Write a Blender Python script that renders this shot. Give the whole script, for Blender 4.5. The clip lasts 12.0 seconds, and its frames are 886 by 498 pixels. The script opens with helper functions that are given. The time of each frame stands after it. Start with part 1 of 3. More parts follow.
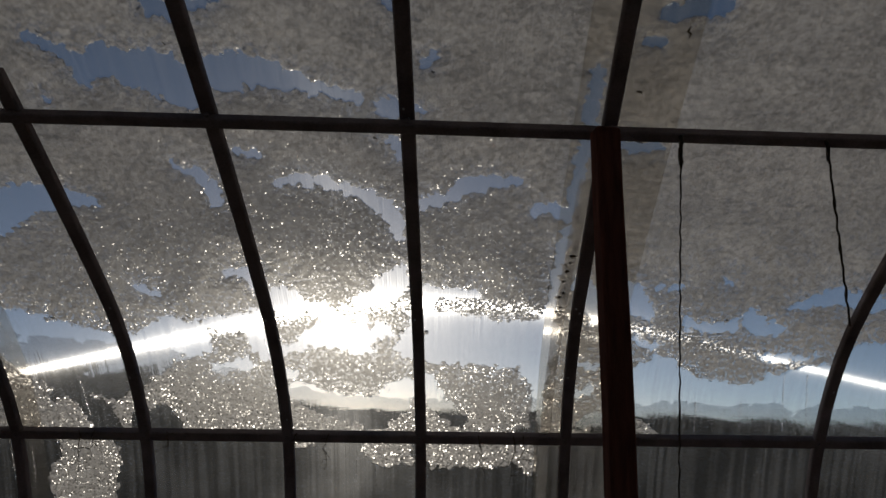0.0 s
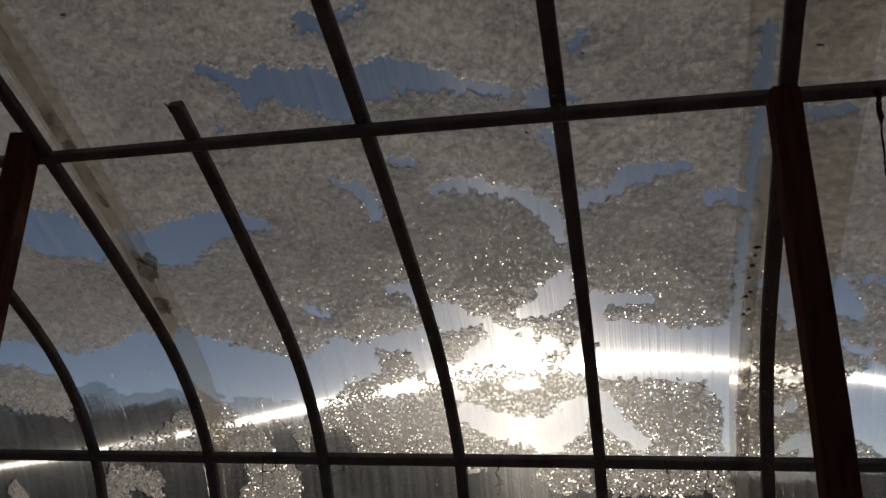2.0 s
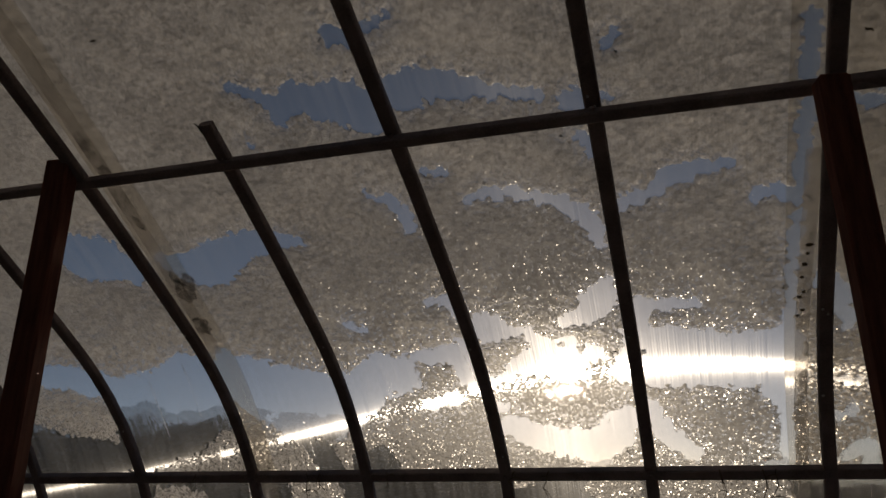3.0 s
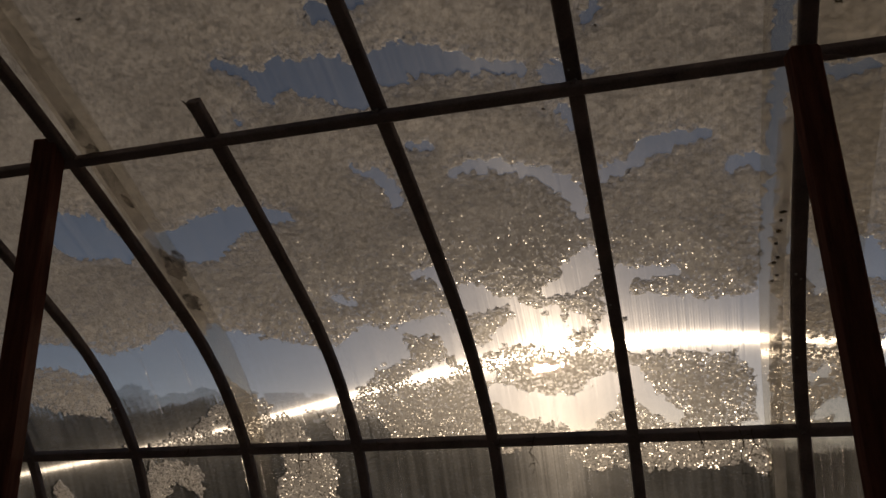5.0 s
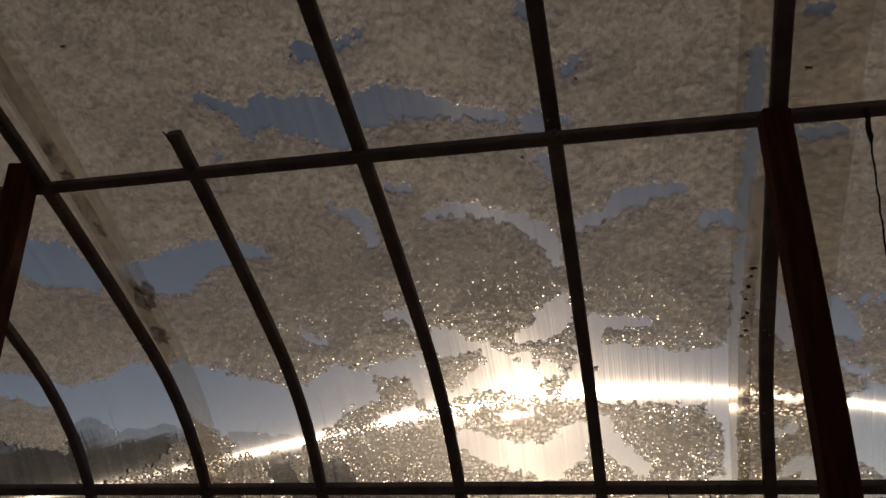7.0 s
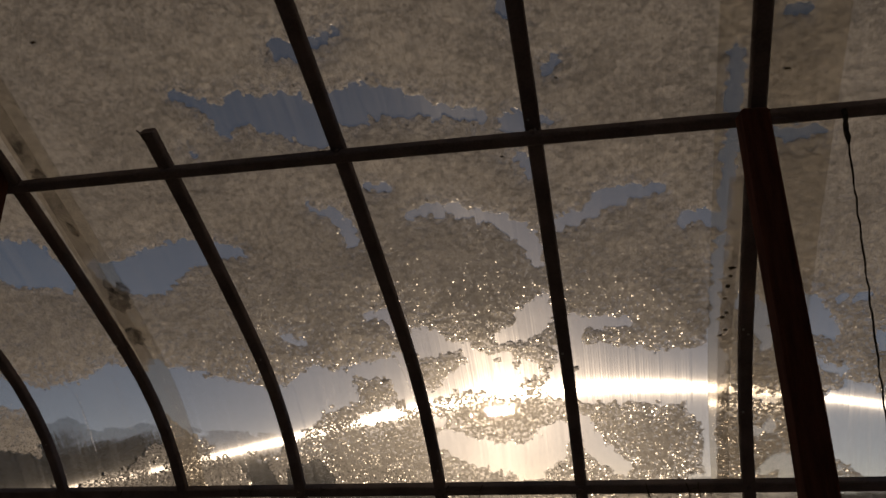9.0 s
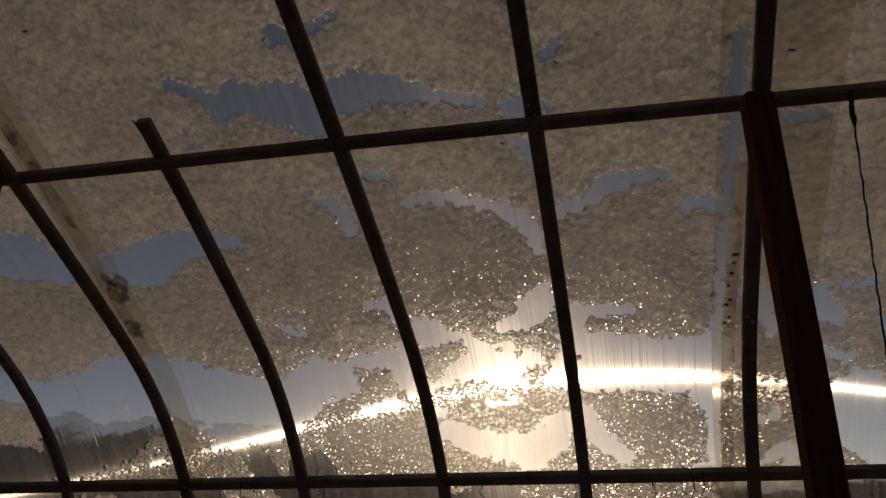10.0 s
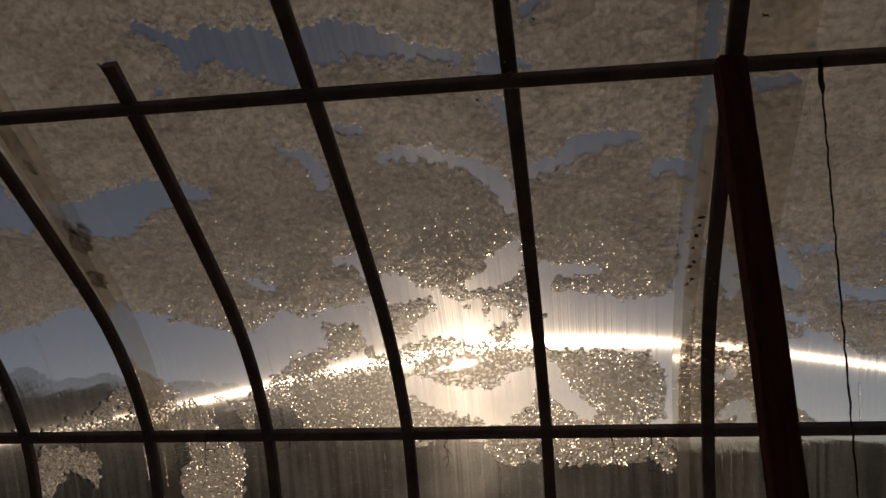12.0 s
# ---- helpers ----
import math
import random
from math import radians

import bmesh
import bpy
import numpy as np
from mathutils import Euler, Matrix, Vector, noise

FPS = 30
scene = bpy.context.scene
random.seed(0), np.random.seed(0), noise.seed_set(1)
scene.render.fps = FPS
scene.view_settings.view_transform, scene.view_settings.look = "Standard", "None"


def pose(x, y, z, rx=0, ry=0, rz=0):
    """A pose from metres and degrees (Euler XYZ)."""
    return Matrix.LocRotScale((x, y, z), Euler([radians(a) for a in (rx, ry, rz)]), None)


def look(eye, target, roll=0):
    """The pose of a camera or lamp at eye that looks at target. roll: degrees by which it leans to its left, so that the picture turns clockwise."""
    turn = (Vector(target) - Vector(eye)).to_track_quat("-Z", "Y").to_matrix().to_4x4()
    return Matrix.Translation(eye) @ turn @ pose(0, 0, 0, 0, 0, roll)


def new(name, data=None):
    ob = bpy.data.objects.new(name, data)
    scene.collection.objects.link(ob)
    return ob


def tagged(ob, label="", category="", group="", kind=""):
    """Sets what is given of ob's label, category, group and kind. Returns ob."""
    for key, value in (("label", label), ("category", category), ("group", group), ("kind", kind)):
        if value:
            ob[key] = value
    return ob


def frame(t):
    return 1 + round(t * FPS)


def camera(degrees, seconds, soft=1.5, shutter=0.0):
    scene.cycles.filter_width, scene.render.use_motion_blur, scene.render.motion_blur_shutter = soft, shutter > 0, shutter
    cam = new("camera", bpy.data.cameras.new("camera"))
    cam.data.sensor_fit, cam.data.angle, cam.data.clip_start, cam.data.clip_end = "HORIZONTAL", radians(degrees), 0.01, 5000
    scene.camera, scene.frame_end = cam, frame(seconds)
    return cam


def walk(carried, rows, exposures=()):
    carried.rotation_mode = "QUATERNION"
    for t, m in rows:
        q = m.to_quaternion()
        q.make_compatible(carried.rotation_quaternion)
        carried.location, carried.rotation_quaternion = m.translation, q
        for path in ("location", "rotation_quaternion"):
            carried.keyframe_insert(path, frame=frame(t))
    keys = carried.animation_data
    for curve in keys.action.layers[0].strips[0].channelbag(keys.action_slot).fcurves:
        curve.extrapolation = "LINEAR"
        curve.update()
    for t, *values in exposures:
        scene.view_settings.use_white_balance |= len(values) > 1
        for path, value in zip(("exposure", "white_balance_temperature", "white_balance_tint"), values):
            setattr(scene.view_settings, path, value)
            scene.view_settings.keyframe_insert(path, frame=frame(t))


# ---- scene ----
cam = camera(63.2, 12.0)
PATH = [
    (0, (-0.431, 0.205, 1.545), (-0.438, 2.15, 2.01), 0.7),
    (0.5, (-0.429, 0.225, 1.546), (-0.422, 2.174, 1.995), 1.3),
    (1, (-0.452, 0.3, 1.489), (-0.549, 2.236, 1.982), 0.7),
    (1.5, (-0.427, 0.366, 1.408), (-0.692, 2.252, 2.017), 1.3),
    (2, (-0.408, 0.335, 1.412), (-0.882, 2.179, 2.024), 1.1),
    (2.5, (-0.412, 0.381, 1.434), (-0.991, 2.184, 2.076), -0.2),
    (4.5, (-0.414, 0.346, 1.395), (-0.947, 2.181, 1.985), -0.2),
    (5, (-0.411, 0.334, 1.394), (-0.946, 2.171, 1.975), -1.4),
    (5.5, (-0.399, 0.337, 1.367), (-0.943, 2.167, 1.963), -1.4),
    (6, (-0.4, 0.328, 1.39), (-0.926, 2.137, 2.061), -0.9),
    (6.5, (-0.407, 0.332, 1.391), (-0.892, 2.154, 2.059), -0.5),
    (7, (-0.413, 0.332, 1.393), (-0.869, 2.152, 2.086), 0.3),
    (7.5, (-0.422, 0.318, 1.408), (-0.832, 2.148, 2.105), 0.1),
    (9.5, (-0.408, 0.36, 1.407), (-0.82, 2.197, 2.083), -0.5),
    (10, (-0.409, 0.372, 1.408), (-0.825, 2.212, 2.071), -0.7),
    (10.5, (-0.41, 0.378, 1.403), (-0.827, 2.224, 2.049), -0.7),
    (11, (-0.41, 0.373, 1.398), (-0.816, 2.229, 2.022), -0.3),
    (11.5, (-0.415, 0.369, 1.391), (-0.8, 2.236, 1.996), -0.5),
    (12, (-0.432, 0.367, 1.387), (-0.755, 2.258, 1.952), -0.3),
]
# the clip's camera turns warmer and a little darker on the way
EXPOSURES = [(0.0, -0.5, 5800, 8), (2.5, -0.55, 6350, 10), (4.5, -0.72, 7350, 14), (7.5, -0.65, 7450, 15), (9.5, -0.73, 7700, 16), (12.0, -0.87, 7700, 16)]
walk(cam, [(t, look(eye, target, roll)) for t, eye, target, roll in PATH], EXPOSURES)


# ---- sky and sun ----
SUN_EL, SUN_AZ = 8.45, -8.0
world = bpy.data.worlds.new("winter_sky")
scene.world = world
world.use_nodes = True
wt = world.node_tree
sky = wt.nodes.new("ShaderNodeTexSky")
sky.sky_type, sky.sun_disc = "NISHITA", False
sky.sun_elevation, sky.sun_rotation = radians(SUN_EL), radians(SUN_AZ)
sky.air_density, sky.dust_density, sky.ozone_density = 0.30, 0.10, 0.0
wt.links.new(sky.outputs[0], wt.nodes["Background"].inputs[0])
wt.nodes["Background"].inputs[1].default_value = 0.088
sun = new("sun", bpy.data.lights.new("sun", "SUN"))
sun.data.energy, sun.data.angle, sun.data.color = 3.0, radians(0.6), (1.0, 0.885, 0.735)
SUN_DIR = Vector((math.sin(radians(SUN_AZ)) * math.cos(radians(SUN_EL)), math.cos(radians(SUN_AZ)) * math.cos(radians(SUN_EL)), math.sin(radians(SUN_EL))))
sun.matrix_world = look(SUN_DIR * 60, (0, 0, 0))

# ---- materials ----


def material(name):
    m = bpy.data.materials.new(name)
    m.use_nodes = True
    t = m.node_tree
    t.nodes.clear()
    return m, t, t.nodes.new("ShaderNodeOutputMaterial")


def node(t, kind, **inputs):
    n = t.nodes.new("ShaderNode" + kind)
    for key, value in inputs.items():
        key = int(key[1:]) if key[0] == "_" and key[1:].isdigit() else key.replace("_", " ")
        if hasattr(value, "is_output"):
            t.links.new(value, n.inputs[key])
        else:
            n.inputs[key].default_value = value
    return n


def math_node(t, op, a, b=0.0, c=0.0):
    n = node(t, "Math", _0=a, _1=b, _2=c)
    n.operation = op
    return n.outputs[0]


def vmath(t, op, a, b=(0, 0, 0), scale=1.0):
    n = t.nodes.new("ShaderNodeVectorMath")
    n.operation = op
    for i, v in ((0, a), (1, b)):
        if hasattr(v, "is_output"):
            t.links.new(v, n.inputs[i])
        else:
            n.inputs[i].default_value = v
    if hasattr(scale, "is_output"):
        t.links.new(scale, n.inputs[3])
    else:
        n.inputs[3].default_value = scale
    return n.outputs[0]


def ramp(t, fac, stops):
    n = node(t, "ValToRGB", Fac=fac)
    e = n.color_ramp.elements
    while len(e) < len(stops):
        e.new(0.5)
    for el, (p, c) in zip(e, stops):
        el.position, el.color = p, (*c, 1)
    return n.outputs[0]


def mix_shader(t, fac, a, b):
    n = node(t, "MixShader", _0=fac)
    t.links.new(a, n.inputs[1])
    t.links.new(b, n.inputs[2])
    return n.outputs[0]


def coords(t, stretch=(1, 1, 1)):
    c = t.nodes.new("ShaderNodeTexCoord")
    return node(t, "Mapping", Vector=c.outputs["Object"], Scale=stretch).outputs[0]


def solid(name, low, high, rough=0.6, scale=20.0, stretch=(1, 1, 1), bump=0.3, metal=0.0, fine=160.0, gloss=0.5):
    """A worn surface: broad stains and fine grain between two colours, with a fine relief."""
    m, t, out = material(name)
    v = coords(t, stretch)
    broad = node(t, "TexNoise", Vector=v, Scale=scale, Detail=5.0).outputs["Fac"]
    grain = node(t, "TexNoise", Vector=v, Scale=fine, Detail=3.0).outputs["Fac"]
    fac = math_node(t, "ADD", math_node(t, "MULTIPLY", broad, 0.65), math_node(t, "MULTIPLY", grain, 0.35))
    col = ramp(t, fac, [(0.32, low), (0.68, high)])
    b = node(t, "Bump", Strength=bump, Distance=0.004, Height=fac)
    p = node(t, "BsdfPrincipled", Base_Color=col, Metallic=metal, Normal=b.outputs[0], Specular_IOR_Level=gloss,
             Roughness=math_node(t, "ADD", math_node(t, "MULTIPLY", grain, 0.25), rough - 0.12))
    t.links.new(p.outputs[0], out.inputs[0])
    return m


def spread(t, colour, along, across, tangent):
    """Light sent on in a cone round the flutes: narrow along them, wide across them."""
    n = node(t, "BsdfHair", Color=colour, Offset=0.0, RoughnessU=along, RoughnessV=across, Tangent=tangent)
    n.component = "Transmission"
    return n.outputs[0]


def fluted_plastic():
    """Twin-wall polycarbonate: clear, with narrow flutes up the slope that spread light sideways."""
    m, t, out = material("polycarbonate_fluted")
    c = t.nodes.new("ShaderNodeTexCoord").outputs["Object"]
    x = node(t, "SeparateXYZ", Vector=c).outputs[0]
    runs = node(t, "TexNoise", Vector=node(t, "Mapping", Vector=c, Scale=(75, 1.1, 1.1)).outputs[0], Scale=1.0, Detail=5.0).outputs["Fac"]
    walls = node(t, "TexNoise", Vector=node(t, "Mapping", Vector=c, Scale=(170, 0.5, 0.5)).outputs[0], Scale=1.0, Detail=2.0).outputs["Fac"]
    dust = node(t, "TexNoise", Vector=c, Scale=5.0, Detail=7.0).outputs["Fac"]
    wave = math_node(t, "SINE", math_node(t, "MULTIPLY", x, 2 * math.pi / 0.0082))
    normal = t.nodes.new("ShaderNodeNewGeometry").outputs["Normal"]
    flute = vmath(t, "NORMALIZE", vmath(t, "CROSS_PRODUCT", (1, 0, 0), normal))
    tint = (1.0, 0.98, 0.95, 1)
    sharp = spread(t, tint, 0.0011, 0.22, flute)
    glow = spread(t, tint, 0.028, 0.060, flute)
    clear = node(t, "BsdfTransparent", Color=(0.918, 0.874, 0.80, 1)).outputs[0]
    ripple = node(t, "TexNoise", Vector=node(t, "Mapping", Vector=c, Scale=(520, 2.0, 2.0)).outputs[0], Scale=1.0, Detail=1.0).outputs["Fac"]
    tilt = math_node(t, "MULTIPLY", math_node(t, "SUBTRACT", ripple, 0.5), 3.2)
    bent = vmath(t, "NORMALIZE", vmath(t, "ADD", normal, vmath(t, "SCALE", (1, 0, 0), scale=tilt)))
    smear = node(t, "BsdfRefraction", Color=(0.918, 0.874, 0.80, 1), Roughness=0.0, IOR=1.03, Normal=bent).outputs[0]
    milk = node(t, "BsdfTranslucent", Color=(0.8, 0.8, 0.8, 1)).outputs[0]
    comb = math_node(t, "MULTIPLY", math_node(t, "MULTIPLY_ADD", wave, 0.2, 0.8), node(t, "MapRange", Value=walls, From_Min=0.3, From_Max=0.7, To_Min=0.6, To_Max=1.25).outputs[0])
    lines = math_node(t, "MULTIPLY", comb, 0.10)
    haze = math_node(t, "MULTIPLY", math_node(t, "MULTIPLY_ADD", comb, 1.15, 0.08), math_node(t, "MULTIPLY", dust, 0.054))
    film = node(t, "MapRange", Value=math_node(t, "ADD", math_node(t, "MULTIPLY", runs, 0.7), math_node(t, "MULTIPLY", dust, 0.3)), From_Min=0.43, From_Max=0.63, To_Min=0.028, To_Max=0.090).outputs[0]
    body = mix_shader(t, 0.6, clear, smear)
    body = mix_shader(t, film, body, milk)
    body = mix_shader(t, lines, body, sharp)
    body = mix_shader(t, haze, body, glow)
    gloss = node(t, "BsdfGlossy", Color=(1, 1, 1, 1), Roughness=0.12).outputs[0]
    body = mix_shader(t, 0.03, body, gloss)
    t.links.new(body, out.inputs[0])
    return m


def clear_skin():
    m, t, out = material("polycarbonate_skin")
    clear = node(t, "BsdfTransparent", Color=(0.94, 0.935, 0.92, 1)).outputs[0]
    gloss = node(t, "BsdfGlossy", Color=(1, 1, 1, 1), Roughness=0.1).outputs[0]
    t.links.new(mix_shader(t, 0.04, clear, gloss), out.inputs[0])
    return m


def snow_grain():
    """Coarse wet snow: grains of melting ice that let daylight through, some of them catching the sun."""
    m, t, out = material("granular_snow")
    c = t.nodes.new("ShaderNodeTexCoord").outputs["Object"]
    warp = node(t, "TexNoise", Vector=c, Scale=60.0, Detail=2.0).outputs["Color"]
    v = vmath(t, "ADD", c, vmath(t, "SCALE", warp, scale=0.012))
    cells = node(t, "TexVoronoi", Vector=v, Scale=145.0)
    crumbs = node(t, "TexVoronoi", Vector=v, Scale=62.0)
    grains = node(t, "TexNoise", Vector=c, Scale=85.0, Detail=4.0, Roughness=0.65).outputs["Fac"]
    broad = node(t, "TexNoise", Vector=c, Scale=3.5, Detail=4.0).outputs["Fac"]
    height = math_node(t, "ADD", math_node(t, "MULTIPLY", cells.outputs["Distance"], -0.8), math_node(t, "MULTIPLY_ADD", crumbs.outputs["Distance"], -0.9, grains))
    soft = node(t, "Bump", Strength=0.22, Distance=0.008, Height=height).outputs[0]
    pick = node(t, "SeparateXYZ", Vector=cells.outputs["Color"]).outputs
    lump = node(t, "SeparateXYZ", Vector=crumbs.outputs["Color"]).outputs
    tone = math_node(t, "MULTIPLY_ADD", grains, 0.36, math_node(t, "MULTIPLY_ADD", pick[0], 0.20, math_node(t, "MULTIPLY_ADD", lump[0], 0.17, math_node(t, "MULTIPLY", broad, 0.27))))
    col = ramp(t, tone, [(0.34, (0.225, 0.22, 0.216)), (0.66, (0.525, 0.514, 0.508))])
    through_light = node(t, "BsdfTranslucent", Color=col, Normal=soft).outputs[0]
    face = node(t, "BsdfDiffuse", Color=(0.82, 0.84, 0.88, 1), Normal=soft).outputs[0]
    body = mix_shader(t, 0.3, through_light, face)
    normal = t.nodes.new("ShaderNodeNewGeometry").outputs["Normal"]
    lean = vmath(t, "SCALE", vmath(t, "SUBTRACT", cells.outputs["Color"], (0.5, 0.5, 0.5)), scale=2.6)
    facet = vmath(t, "NORMALIZE", vmath(t, "ADD", normal, lean))
    wet = node(t, "BsdfRefraction", Color=(0.95, 0.95, 0.95, 1), Roughness=0.55, IOR=1.31, Normal=facet).outputs[0]
    icy = node(t, "MapRange", Value=cells.outputs["Distance"], From_Min=0.10, From_Max=0.50, To_Min=0.15, To_Max=0.0).outputs[0]
    clear_ice = node(t, "MapRange", Value=pick[1], From_Min=0.1, From_Max=0.9, To_Min=0.1, To_Max=1.0).outputs[0]
    thin = t.nodes.new("ShaderNodeAttribute")
    thin.attribute_name = "depth"
    thin = node(t, "MapRange", Value=thin.outputs["Fac"], From_Min=0.001, From_Max=0.011, To_Min=0.080, To_Max=0.0).outputs[0]
    melt_rim = math_node(t, "MULTIPLY_ADD", thin, 12.0, 1.0)
    body = mix_shader(t, math_node(t, "MULTIPLY", math_node(t, "MULTIPLY", icy, clear_ice), math_node(t, "MULTIPLY", melt_rim, melt_rim)), body, wet)
    onward = node(t, "BsdfRefraction", Color=(0.95, 0.94, 0.92, 1), Roughness=1.0, IOR=1.22, Normal=soft).outputs[0]
    body = mix_shader(t, 0.016, body, onward)
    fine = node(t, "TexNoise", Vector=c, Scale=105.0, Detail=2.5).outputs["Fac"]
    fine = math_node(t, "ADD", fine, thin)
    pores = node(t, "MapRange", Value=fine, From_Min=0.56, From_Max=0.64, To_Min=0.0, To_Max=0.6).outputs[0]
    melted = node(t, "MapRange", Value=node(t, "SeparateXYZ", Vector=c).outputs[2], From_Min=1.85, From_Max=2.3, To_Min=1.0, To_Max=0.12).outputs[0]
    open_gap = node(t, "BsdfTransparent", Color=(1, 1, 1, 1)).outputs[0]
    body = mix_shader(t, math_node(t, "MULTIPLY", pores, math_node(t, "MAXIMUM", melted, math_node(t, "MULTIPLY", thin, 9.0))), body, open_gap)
    t.links.new(body, out.inputs[0])
    return m


def foliage():
    m, t, out = material("dark_needles")
    c = t.nodes.new("ShaderNodeTexCoord").outputs["Object"]
    n = node(t, "TexNoise", Vector=c, Scale=3.0, Detail=4.0).outputs["Fac"]
    col = ramp(t, n, [(0.3, (0.025, 0.035, 0.025)), (0.7, (0.08, 0.09, 0.06))])
    d = node(t, "BsdfPrincipled", Base_Color=col, Roughness=0.8)
    t.links.new(d.outputs[0], out.inputs[0])
    return m


def water():
    m, t, out = material("meltwater")
    p = node(t, "BsdfPrincipled", Base_Color=(1, 1, 1, 1), Roughness=0.18, IOR=1.33, Transmission_Weight=1.0)
    t.links.new(p.outputs[0], out.inputs[0])
    return m


WATER = water()
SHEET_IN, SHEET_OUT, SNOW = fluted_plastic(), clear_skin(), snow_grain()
# bar colours are lightened to stand in for veiling glare on the blacks
STEEL_BLACK = solid("weathered_bar_veil_lifted", (0.135, 0.112, 0.112), (0.28, 0.236, 0.234), 0.9, 9, (1, 1, 1), 0.4, gloss=0.1)
POST_RED = solid("red_brown_painted_timber", (0.068, 0.027, 0.020), (0.185, 0.070, 0.049), 0.9, 12, (6, 6, 0.6), 0.5, gloss=0.1)
SCREW = solid("zinc_screw", (0.4, 0.4, 0.42), (0.75, 0.75, 0.75), 0.3, 60, metal=1.0, bump=0.1)
TWINE = solid("dark_twine", (0.03, 0.025, 0.02), (0.10, 0.08, 0.06), 0.85, 90)
STEM = solid("dry_stem", (0.05, 0.035, 0.02), (0.16, 0.12, 0.07), 0.85, 60)
BARK = solid("bark", (0.03, 0.025, 0.02), (0.10, 0.08, 0.06), 0.9, 8)
NEEDLES = foliage()
# floor is out of view; made pale so its bounce lifts the bars
SOIL = solid("garden_soil", (0.22, 0.18, 0.14), (0.46, 0.39, 0.31), 0.95, 5, bump=0.9, fine=60)
FIELD = solid("winter_grass", (0.03, 0.03, 0.022), (0.12, 0.105, 0.075), 0.95, 0.5, bump=0.9, fine=7, gloss=0.1)

# ---- the arch: an upright foot, a tight haunch, a long shallow roof ----
WALL_Y, HAUNCH_R, FOOT_Z, HAUNCH_A, ROOF_R = 3.218, 1.506, 0.722, 0.951, 12.27
HAUNCH_Y = WALL_Y - HAUNCH_R
ROOF_C = (HAUNCH_Y - math.cos(HAUNCH_A) * (ROOF_R - HAUNCH_R), FOOT_Z - math.sin(HAUNCH_A) * (ROOF_R - HAUNCH_R))
U_HAUNCH = FOOT_Z + HAUNCH_R * HAUNCH_A
U_RIDGE = U_HAUNCH + ROOF_R * (math.acos(-ROOF_C[0] / ROOF_R) - HAUNCH_A)


def arch(u, off=0.0):
    """Place (y, z) at u metres along the arch from its foot, off metres outside its middle line."""
    u = np.asarray(u, float)
    g = np.where(u < U_HAUNCH, np.maximum(u - FOOT_Z, 0) / HAUNCH_R, HAUNCH_A + (u - U_HAUNCH) / ROOF_R)
    r = np.where(u < U_HAUNCH, HAUNCH_R, ROOF_R) + off
    y = np.where(u < U_HAUNCH, HAUNCH_Y, ROOF_C[0]) + r * np.cos(g)
    z = np.where(u < U_HAUNCH, FOOT_Z, ROOF_C[1]) + r * np.sin(g) + np.minimum(u - FOOT_Z, 0)
    return y, z


def mesh_data(name, verts, faces, mats, smooth=False, slots=None):
    me = bpy.data.meshes.new(name)
    me.from_pydata([tuple(map(float, v)) for v in verts], [], [tuple(map(int, f)) for f in faces])
    for m in mats:
        me.materials.append(m)
    if slots is not None:
        me.polygons.foreach_set("material_index", np.asarray(slots, np.int32))
    if smooth:
        me.polygons.foreach_set("use_smooth", [True] * len(me.polygons))
    me.update()
    return me


def link(name, me, parent=None, label=""):
    ob = new(name, me)
    if parent is not None:
        ob.parent = parent
    return tagged(ob, label)


def part(name, bm, mat, parent=None, label="", smooth=False):
    me = bpy.data.meshes.new(name)
    bm.to_mesh(me)
    bm.free()
    me.materials.append(mat)
    if smooth:
        me.polygons.foreach_set("use_smooth", [True] * len(me.polygons))
    return link(name, me, parent, label)


def empty(name, m=None):
    ob = new(name)
    ob.matrix_world = m or Matrix()
    return ob


def box(bm, centre, size, bevel=0.004, rot=None):
    made = bmesh.ops.create_cube(bm, size=1.0)["verts"]
    bmesh.ops.scale(bm, vec=size, verts=made)
    if rot is not None:
        bmesh.ops.rotate(bm, cent=(0, 0, 0), matrix=rot, verts=made)
    bmesh.ops.translate(bm, vec=centre, verts=made)
    if bevel:
        edges = list({e for v in made for e in v.link_edges})
        bmesh.ops.bevel(bm, geom=edges, offset=bevel, segments=1, affect="EDGES")


def swept(points, profile_x, profile_n, wobble=0.0):
    """Verts and faces of a chamfered bar swept along points (place, side vector, normal vector)."""
    a, b, c = profile_x / 2, profile_n / 2, 0.004
    ring = [(-a + c, -b), (a - c, -b), (a, -b + c), (a, b - c), (a - c, b), (-a + c, b), (-a, b - c), (-a, -b + c)]
    verts, faces = [], []
    for p, sx, sn in points:
        for i, j in ring:
            w = 1 + wobble * (random.random() - 0.5)
            verts.append(Vector(p) + Vector(sx) * i * w + Vector(sn) * j * w)
    n = len(points)
    for k in range(n - 1):
        for i in range(8):
            j = (i + 1) % 8
            faces.append((8 * k + i, 8 * k + j, 8 * k + 8 + j, 8 * k + 8 + i))
    faces.append(tuple(range(7, -1, -1)))
    faces.append(tuple(range(8 * n - 8, 8 * n)))
    return verts, faces


